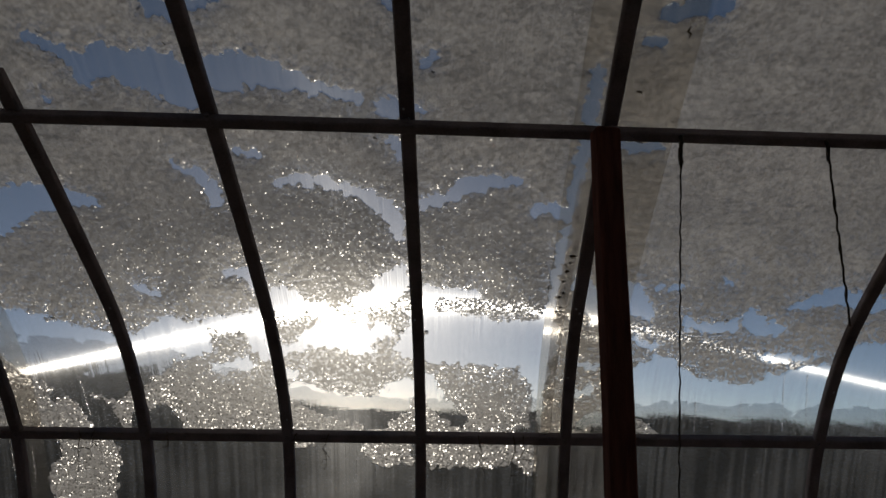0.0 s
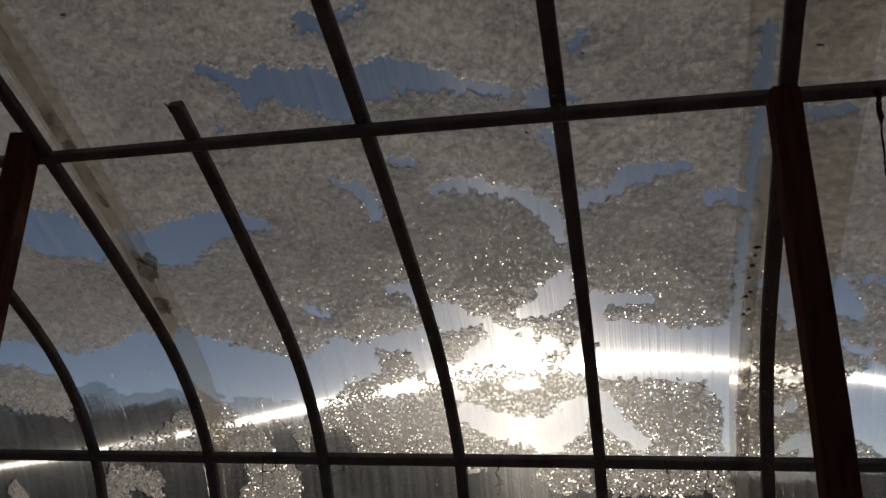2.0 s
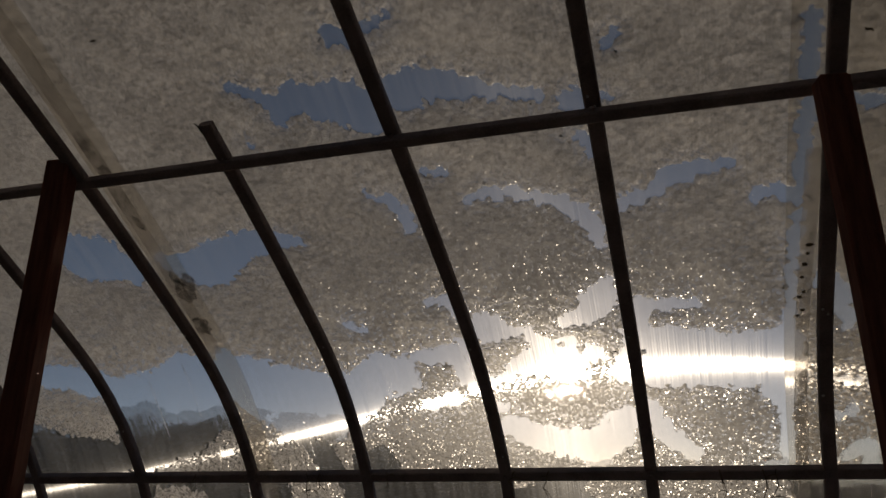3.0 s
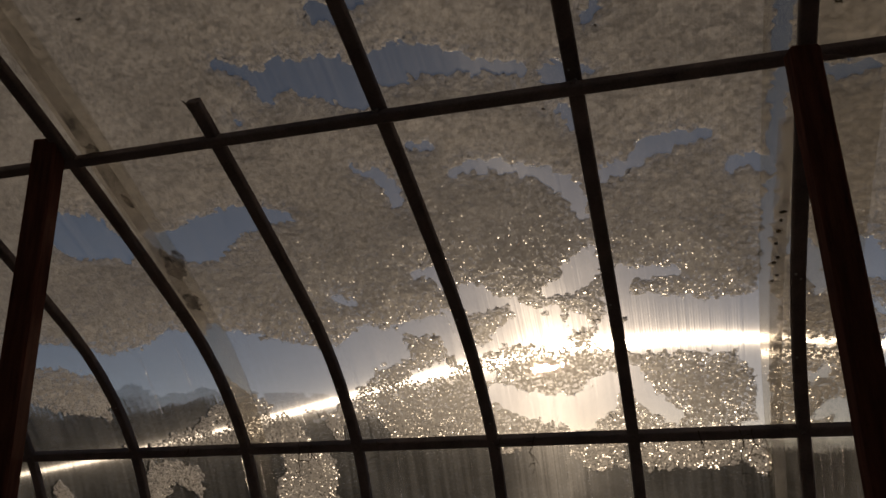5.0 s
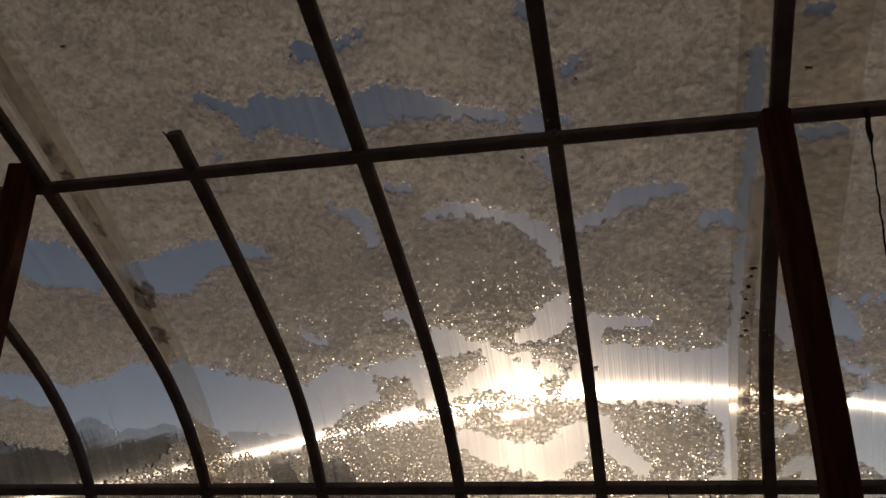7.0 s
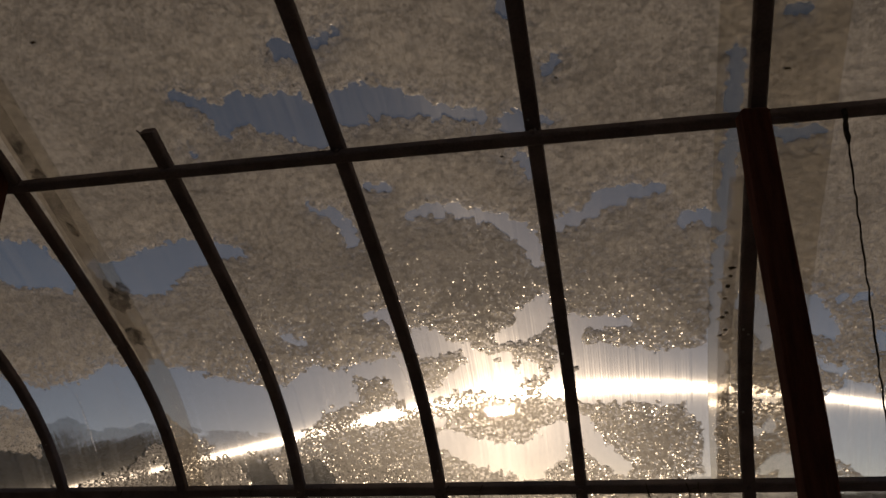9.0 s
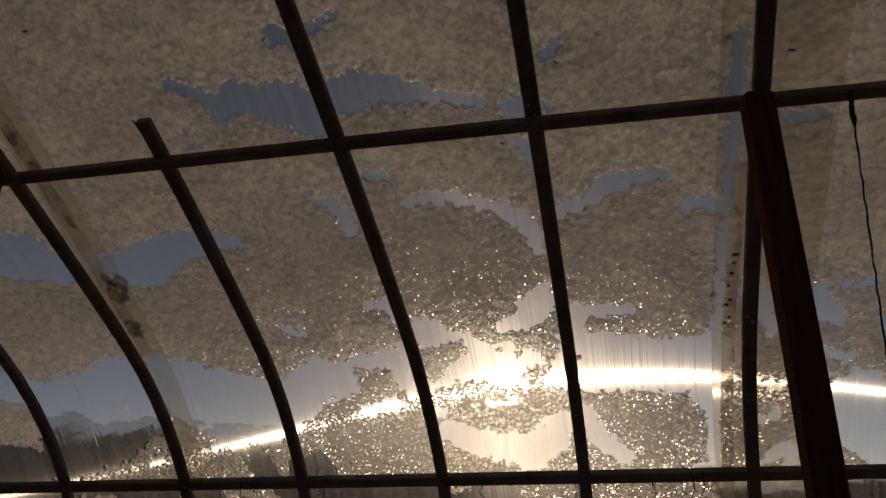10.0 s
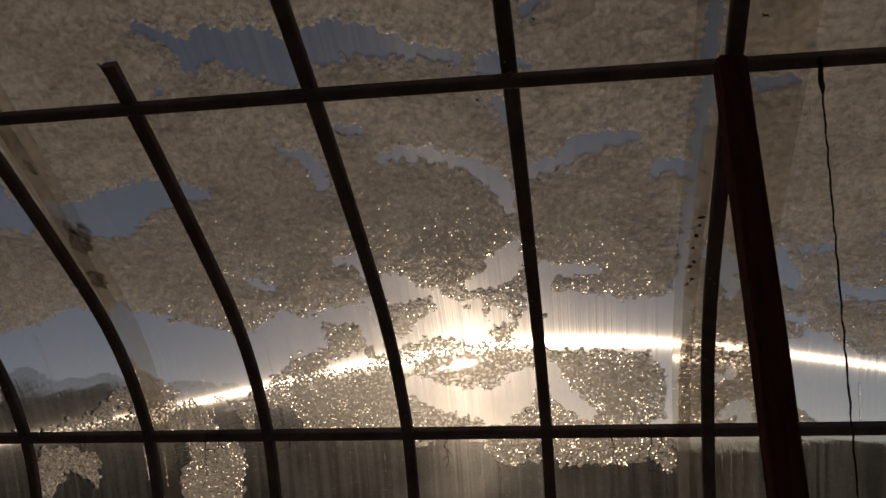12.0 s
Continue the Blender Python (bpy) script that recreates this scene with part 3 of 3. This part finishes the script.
def snow_field(x, u):
    """Above zero where snow lies; about the distance in metres to the nearest bare edge."""
    f = np.full(x.shape, 9.0)
    for group in (BARE_UPPER, BARE_WEST, BARE_WEST_LOW, BARE_SUN_WEST, BARE_SUN, BARE_MIDDLE, BARE_GAP, BARE_EAST, BARE_EAST_LOW):
        for chain in group:
            f = np.minimum(f, near_chain(x, u, chain))
    for chain in ISLANDS:
        f = np.maximum(f, -near_chain(x, u, chain))
    foot = (u - 1.50) / SLOPE
    f = np.minimum(f, foot)
    for chain in LOW_PATCHES:
        f = np.maximum(f, -near_chain(x, u, chain))
    return np.minimum(f, 0.3)


def roof_snow(step, x0, x1, u0, u1):
    nx, nu = int((x1 - x0) / step), int((u1 - u0) / step)
    gx, gu = np.meshgrid(np.arange(nx + 1) * step + x0, np.arange(nu + 1) * step + u0)
    rng = np.random.default_rng(3)
    gx += rng.uniform(-0.36, 0.36, gx.shape) * step
    gu += rng.uniform(-0.36, 0.36, gx.shape) * step
    f = snow_field(gx, gu)
    ra, rb = gx * 0.83 - gu * 0.56, gx * 0.56 + gu * 0.83
    f += 0.010 * value_noise(gx * 18, gu * 14, 1) + 0.018 * value_noise(ra * 50, rb * 43, 2) + 0.018 * value_noise(rb * 88, ra * 80, 5) + 0.008 * value_noise(gx * 170, gu * 160, 6) - 0.001
    keep = (f[:-1, :-1] + f[1:, :-1] + f[:-1, 1:] + f[1:, 1:]) > 0
    fu, fx = np.gradient(f, step)
    steep = np.maximum(fu * fu + fx * fx, 0.04)
    rim_shift = np.where(np.abs(f) < 1.2 * step, -f / steep, 0.0)
    gx += np.clip(rim_shift * fx, -0.7 * step, 0.7 * step)
    gu += np.clip(rim_shift * fu, -0.7 * step, 0.7 * step)
    h = 0.002 + 0.020 * np.clip(f / 0.10, 0, 1)
    h *= 0.8 + 0.5 * value_noise(gx * 9, gu * 9, 7)
    h += np.clip(f / 0.02, 0, 1) * (0.0022 * value_noise(gx * 50, gu * 42, 3) + 0.0016 * value_noise(ra * 95, rb * 90, 4)) + rng.uniform(-0.0005, 0.0005, gx.shape)
    h = np.where(f > 0, np.maximum(h, 0.002), 0.0005)
    y, z = arch(gu, 0.033)
    y2, z2 = arch(gu, 1.033)
    verts = np.stack([gx, y + h * (y2 - y), z + h * (z2 - z)], -1).reshape(-1, 3)
    label = np.zeros(keep.shape, int)
    groups = []
    for i, j in zip(*np.nonzero(keep)):
        if label[i, j]:
            continue
        groups.append([])
        stack, mark = [(i, j)], len(groups)
        label[i, j] = mark
        while stack:
            a, b = stack.pop()
            groups[-1].append((a, b))
            for c, d in ((a + 1, b), (a - 1, b), (a, b + 1), (a, b - 1)):
                if 0 <= c < nu and 0 <= d < nx and keep[c, d] and not label[c, d]:
                    label[c, d] = mark
                    stack.append((c, d))
    rim = [(i, j) for i, j in zip(*np.nonzero(keep[1:, :] & ~keep[:-1, :]))]
    random.Random(5).shuffle(rim)
    drops = bmesh.new()
    for i, j in rim[:650]:
        r = random.uniform(0.002, 0.004)
        dy, dz = arch(gu[i + 1, j] - 0.004, 0.033)
        bmesh.ops.create_icosphere(drops, subdivisions=1, radius=r, matrix=Matrix.Translation((gx[i + 1, j], float(dy), float(dz))))
    tagged(part("meltwater_drops", drops, WATER, smooth=True), "clear meltwater drops along the lower snow edges", "water drops", kind="stuff")
    crumbs = []
    for g in groups:
        if len(g) < 140:
            crumbs += g
            continue
        ob = snow_mesh("snow_patch", verts, h, g, nx)
        size = "broad sheet" if len(g) > 19000 else "small island" if len(g) < 2800 else "patch"
        tagged(ob, size + " of coarse melting snow lying on the plastic roof", "snow", "snow on the roof")
    if crumbs:
        tagged(snow_mesh("snow_crumbs", verts, h, crumbs, nx), "loose crumbs of melting snow on the plastic roof", "snow", kind="stuff")


def snow_mesh(name, verts, depth, cells, nx):
    g = np.array(cells)
    a = g[:, 0] * (nx + 1) + g[:, 1]
    quads = np.stack([a, a + 1, a + nx + 2, a + nx + 1], -1)
    used, inv = np.unique(quads, return_inverse=True)
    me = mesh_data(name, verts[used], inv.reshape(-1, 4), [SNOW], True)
    me.attributes.new("depth", "FLOAT", "POINT").data.foreach_set("value", depth.reshape(-1)[used].astype(np.float32))
    return link(name, me)


roof_snow(0.006, -3.5, 2.0, 1.22, 3.6)


def plain_snow(x0, x1, u0, u1, side, step=0.07):
    """Unbroken snow further up the roof, and added over the unseen far slope."""
    xs, us = np.arange(x0, x1, step), np.arange(u0, u1, step)
    gx, gu = np.meshgrid(xs, us)
    off = 0.055 + 0.02 * value_noise(gx * 4, gu * 4, 11)
    y, z = arch(gu, off)
    verts = np.stack([gx, side * y, z], -1).reshape(-1, 3)
    n = len(xs)
    faces = [(i * n + j, i * n + j + 1, i * n + n + j + 1, i * n + n + j) for i in range(len(us) - 1) for j in range(n - 1)]
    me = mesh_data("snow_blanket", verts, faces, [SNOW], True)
    me.attributes.new("depth", "FLOAT", "POINT").data.foreach_set("value", np.full(len(verts), 0.022, np.float32))
    tagged(link("snow_blanket", me), "even blanket of snow over unseen parts of the roof", "snow", "snow on the roof")


plain_snow(X0, X1, 3.58, U_RIDGE, 1)
plain_snow(X0, -3.5, 1.5, 3.6, 1)
plain_snow(2.0, X1, 1.5, 3.6, 1)
# far slope is never in view: snow added there to keep daylight out
plain_snow(X0, X1, 1.4, U_RIDGE, -1)

# ---- trees beyond ----


def tree_meshes(kind, height):
    """Trunk with boughs, and a ragged crown of many small sprays along the boughs."""
    rnd = random.Random(kind)
    bm = bmesh.new()
    tube(bm, [(0.012 * height * math.sin(1.3 * i + kind), 0.01 * height * math.cos(i), height * i / 8) for i in range(9)], [0.02 * height * (1 - i / 9) + 0.006 for i in range(9)], 7)
    verts, faces = [], []
    full = 0.30 if kind % 2 else 0.24
    for i in range(150):
        k = rnd.random() ** 0.85
        z, a = height * (0.08 + 0.92 * k), rnd.random() * 6.283
        reach = height * (full * (1.03 - k) ** 0.8 + 0.012) * rnd.uniform(0.55, 1.25)
        rise = rnd.uniform(-0.35, 0.45)
        tip = Vector((math.cos(a) * reach, math.sin(a) * reach, reach * rise))
        root = Vector((0, 0, z))
        if i % 4 == 0:
            tube(bm, [root, root + tip * 0.5 + Vector((0, 0, 0.05 * reach)), root + tip], [0.012 * reach + 0.008, 0.008, 0.003], 4)
        for j in range(18):
            d = rnd.uniform(0.15, 1.0)
            c = root + tip * d + Vector((rnd.gauss(0, 1), rnd.gauss(0, 1), rnd.gauss(0, 1))) * 0.16 * reach
            p = Vector((rnd.gauss(0, 1), rnd.gauss(0, 1), rnd.gauss(0, 1))).normalized() * height * 0.032
            q = Vector((rnd.gauss(0, 1), rnd.gauss(0, 1), rnd.gauss(0, 1))).normalized() * height * 0.016
            n = len(verts)
            verts += [c - p, c + q, c + p, c - q]
            faces.append((n, n + 1, n + 2, n + 3))
    trunk = bpy.data.meshes.new("trunk")
    bm.to_mesh(trunk)
    bm.free()
    trunk.materials.append(BARK)
    return trunk, mesh_data("crown", verts, faces, [NEEDLES])


rnd = random.Random(8)
HEIGHTS = (5.0, 6.2, 4.2, 5.5, 4.8)
kinds = [tree_meshes(k, h) for k, h in enumerate(HEIGHTS)]
for k in range(330):
    az = radians(-80 + 66 * ((k * 0.618) % 1) if k < 150 else -16 + 62 * ((k * 0.618) % 1)) + rnd.uniform(-0.01, 0.01)
    far = rnd.uniform(17, 32)
    deg = math.degrees(az)
    skyline = float(np.interp(deg, (-45, -40, -27, -21, -14, -8, 8, 17, 25), (6.0, 5.6, 5.2, 4.9, 3.0, 2.2, 2.2, 1.9, 1.7)))
    top = 1.4 + far * math.tan(radians(skyline)) * rnd.uniform(0.82, 1.1)
    trunk, crown = kinds[k % 5]
    t = empty("conifer")
    link("trunk", trunk, t)
    link("crown", crown, t)
    tall = top / HEIGHTS[k % 5]
    t.matrix_world = Matrix.LocRotScale((far * math.sin(az), far * math.cos(az), -0.1), Euler((0, 0, rnd.random() * 6.28)), Vector((1.9, 1.9, 1)) * tall)
    tagged(t, "dark young conifer in the thicket beside the greenhouse", "tree", "trees beyond the greenhouse")

# ---- strings hanging from the upper purlin ----


def hung_string(pts, radii, label):
    bm = bmesh.new()
    tube(bm, pts, radii, 6)
    return tagged(part("hanging_string", bm, TWINE, smooth=True), label, "string", "strings on the purlin")


def string_points(x0, y0, z0, dx, dy, length, n=26):
    return [(x0 + dx * i / (n - 1) + 0.0012 * math.sin(i * 1.7), y0 + dy * i / (n - 1) + 0.002 * math.cos(i * 2.3), z0 - length * i / (n - 1)) for i in range(n)]


hung_string(string_points(0.187, 1.985, 2.285, -0.155, 0.0, 2.24, 120), [0.0066] * 5 + [0.0023] * 115, "thin dark twine with a knotted top hanging straight from the purlin")
hung_string(string_points(0.57, 1.985, 2.278, 0.06, 0.10, 0.48, 30), [0.0055] * 3 + [0.0029 + 0.0017 * (i % 7 == 0) for i in range(27)], "short frayed twine hanging slack from the purlin")

# ---- meltwater runs down the inside of the sheets ----


def water_run(x, top, drift, foot, width):
    """A thin wandering thread of water from u = top down to u = foot."""
    bm = bmesh.new()
    n = 24
    pts, radii = [], []
    for i in range(n):
        k = i / (n - 1)
        y, z = arch(top + (foot - top) * k, 0.0165)
        pts.append((x + drift * k + 0.003 * noise.noise(Vector((i * 0.35, x * 40, 0))), float(y), float(z)))
        radii.append(0.001 * width * (0.55 + 0.5 * abs(noise.noise(Vector((i * 0.9, x * 17, 2))))) * (0.35 if i == 0 else 1.0))
    tube(bm, pts, radii, 6)
    tagged(part("water_run", bm, WATER, smooth=True), "thin thread of meltwater running down the plastic sheet", "water run", "meltwater runs")


RUNS = [
    (-1.987, 1.948, 0.003, 1.807, 2.0), (-1.985, 2.053, -0.009, 1.949, 1.5), (-1.093, 2.059, 0.032, 1.865, 2), (-1.072, 2.021, 0.022, 1.9, 1.2),
    (-1.116, 1.468, -0.006, 1.289, 2.2), (-0.759, 1.456, -0.007, 1.348, 1.5), (-0.693, 1.384, 0.008, 1.283, 2), (-0.555, 1.368, 0.006, 1.281, 2),
    (0.077, 1.467, 0.002, 1.272, 2.2), (0.11, 1.456, -0.004, 1.271, 1.8), (0.144, 1.474, -0.002, 1.309, 1.5), (-2.085, 1.488, 0.003, 1.328, 2),
    (-2.003, 1.461, 0.0, 1.303, 3), (-1.403, 1.477, -0.014, 1.294, 1.6), (-1.311, 1.474, -0.017, 1.292, 1.8), (-1.244, 1.472, -0.013, 1.314, 1.4),
    (0.502, 1.681, 0.018, 1.491, 2.6), (0.671, 1.684, 0.012, 1.551, 1.8), (0.805, 1.816, 0.041, 1.556, 2), (0.89, 1.805, 0.045, 1.569, 2), (-1.773,
    1.767, 0.011, 1.588, 1.2), (-2.386, 1.969, -0.011, 1.682, 1.5), (-2.196, 2.039, -0.019, 1.778, 1.3),
]
for x, top, drift, foot, width in RUNS:
    water_run(x, top, drift, foot, width)

# ---- dry stems on the lower purlin, wire and flecks ----


def dry_stem(x, length, seed):
    r = random.Random(seed)
    bm = bmesh.new()
    pts = [Vector((0, 0, 0.02))]
    for i in range(7):
        pts.append(pts[-1] + Vector((r.uniform(-0.012, 0.012), r.uniform(-0.006, 0.004), -length / 7)))
    tube(bm, pts, [0.0022 - 0.0002 * i for i in range(8)], 5)
    for i in range(1, 7, 2):
        d = Vector((r.uniform(-0.05, 0.05), r.uniform(-0.02, 0.0), r.uniform(-0.04, 0.01)))
        tube(bm, [pts[i], pts[i] + d * 0.6, pts[i] + d + Vector((0, 0, -0.01))], [0.0014, 0.0011, 0.0006], 4)
    ob = part("dry_stem", bm, STEM, smooth=True)
    ob.location = (x, 2.992, 1.475)
    tagged(ob, "thin dry plant stem hanging from the lower purlin", "plant stem", "dry stems on the lower purlin")


for k, (x, l) in enumerate([(-1.80, 0.15), (-1.74, 0.09), (-1.47, 0.07), (-0.98, 0.05), (-0.86, 0.13), (-0.30, 0.16), (-0.17, 0.2), (-0.13, 0.12), (0.30, 0.04), (-2.3, 0.08)]):
    dry_stem(x, l, k)

bm = bmesh.new()
tube(bm, [(0.03, 1.968, 2.275), (0.048, 1.962, 2.268), (0.066, 1.955, 2.254), (0.075, 1.95, 2.249)], [0.002, 0.002, 0.0017, 0.0012], 6)
tagged(part("bent_nail", bm, STEEL_BLACK, smooth=True), "bent dark nail sticking out beside the post", "nail")
bm = bmesh.new()
sy, sz = (float(q) for q in arch(2.985, -0.01))
tube(bm, [(-1.608, sy + 0.014, sz - 0.014), (-1.617, sy + 0.002, sz + 0.003), (-1.622, sy - 0.007, sz + 0.007)], [0.003, 0.0025, 0.0015], 6)
tagged(part("bent_nail", bm, STEEL_BLACK, smooth=True), "bent dark nail at the cut end of a rib", "nail")


def fleck(x, u, size, turn, thick=1.0, off=0.017):
    bm = bmesh.new()
    tube(bm, [(-size, 0, 0), (-size * 0.4, 0.2 * size, 0), (0.3 * size, -0.1 * size, 0), (size, 0.15 * size, 0)], [0.001 * thick, 0.003 * thick, 0.0025 * thick, 0.0008 * thick], 5)
    ob = part("leaf_scrap", bm, STEM, smooth=True)
    y, z = (float(q) for q in arch(u, off))
    ob.matrix_world = Matrix.Translation((x, y, z)) @ Euler((radians(-30), 0, radians(turn))).to_matrix().to_4x4()
    tagged(ob, "tiny dry leaf scrap stuck under the plastic roof", "leaf scrap", "leaf scraps")


fleck(-1.80, 3.268, 0.008, 10)
fleck(0.075, 2.93, 0.014, 40)
fleck(0.165, 3.1, 0.03, 75)
fleck(-2.05, 2.865, 0.022, 5)


def smudge_brown():
    m, t, out = material("smudge_brown")
    c = t.nodes.new("ShaderNodeTexCoord").outputs["Object"]
    n = node(t, "TexNoise", Vector=c, Scale=45.0, Detail=5.0).outputs["Fac"]
    col = ramp(t, n, [(0.35, (0.16, 0.13, 0.11)), (0.65, (0.34, 0.28, 0.23))])
    body = mix_shader(t, 0.25, node(t, "BsdfTranslucent", Color=col).outputs[0], node(t, "BsdfDiffuse", Color=col).outputs[0])
    holes = node(t, "MapRange", Value=n, From_Min=0.34, From_Max=0.66, To_Min=0.55, To_Max=0.15).outputs[0]
    t.links.new(mix_shader(t, holes, node(t, "BsdfTransparent", Color=(1, 1, 1, 1)).outputs[0], body), out.inputs[0])
    return m


SMUDGE = smudge_brown()


def strip_smudge(x, u, wide, tall, seed):
    """A ragged thin piece standing for a dark smudge, bent to the sheet."""
    r = random.Random(seed)
    bm = bmesh.new()
    layers = []
    rims = [(2 * math.pi * i / 18, r.uniform(0.6, 1.05)) for i in range(18)]
    for off in (0.0154, 0.0162):
        y, z = arch(u, off)
        mid = bm.verts.new((x, float(y), float(z)))
        ring = []
        for a, k in rims:
            y, z = arch(u + math.sin(a) * tall * k, off)
            ring.append(bm.verts.new((x + math.cos(a) * wide * k, float(y), float(z))))
        layers.append((mid, ring))
    for n in range(18):
        j = (n + 1) % 18
        (ma, ra), (mb, rb) = layers
        bm.faces.new((ma, ra[n], ra[j]))
        bm.faces.new((mb, rb[j], rb[n]))
        bm.faces.new((ra[n], rb[n], rb[j], ra[j]))
    bmesh.ops.recalc_face_normals(bm, faces=bm.faces)
    tagged(part("strip_smudge", bm, SMUDGE, smooth=True), "ragged dark brown smudge behind the joint strip", "leaf", "wet leaves")


# dark blotches on the left joint strip, added as thin ragged pieces
for k, (x, u, wide, tall) in enumerate([(-2.005, 2.375, 0.039, 0.06), (-2.016, 2.213, 0.037, 0.052), (-2.012, 2.442, 0.018, 0.029), (-2.022, 2.882, 0.027, 0.024), (-2.018, 2.675, 0.015, 0.037), (-1.971, 2.411, 0.034, 0.046)]):
    strip_smudge(x, u, wide, tall, k)

# scraps and dirt caught behind the joint strip
for x, u, size, turn, thick in [(-0.024, 2.335, 0.011, 8, 1.7), (-0.034, 2.268, 0.012, 62, 1.9), (-0.041, 2.222, 0.006, 20, 1.4), (-0.034, 2.168, 0.012, 75, 1.6),
                                (-0.045, 2.150, 0.010, 50, 1.4), (-0.036, 2.100, 0.007, 20, 1.3), (-0.049, 2.081, 0.009, 64, 1.2), (-0.028, 2.305, 0.009, 85, 1.6)]:
    fleck(x, u, size, turn, thick, 0.0125)
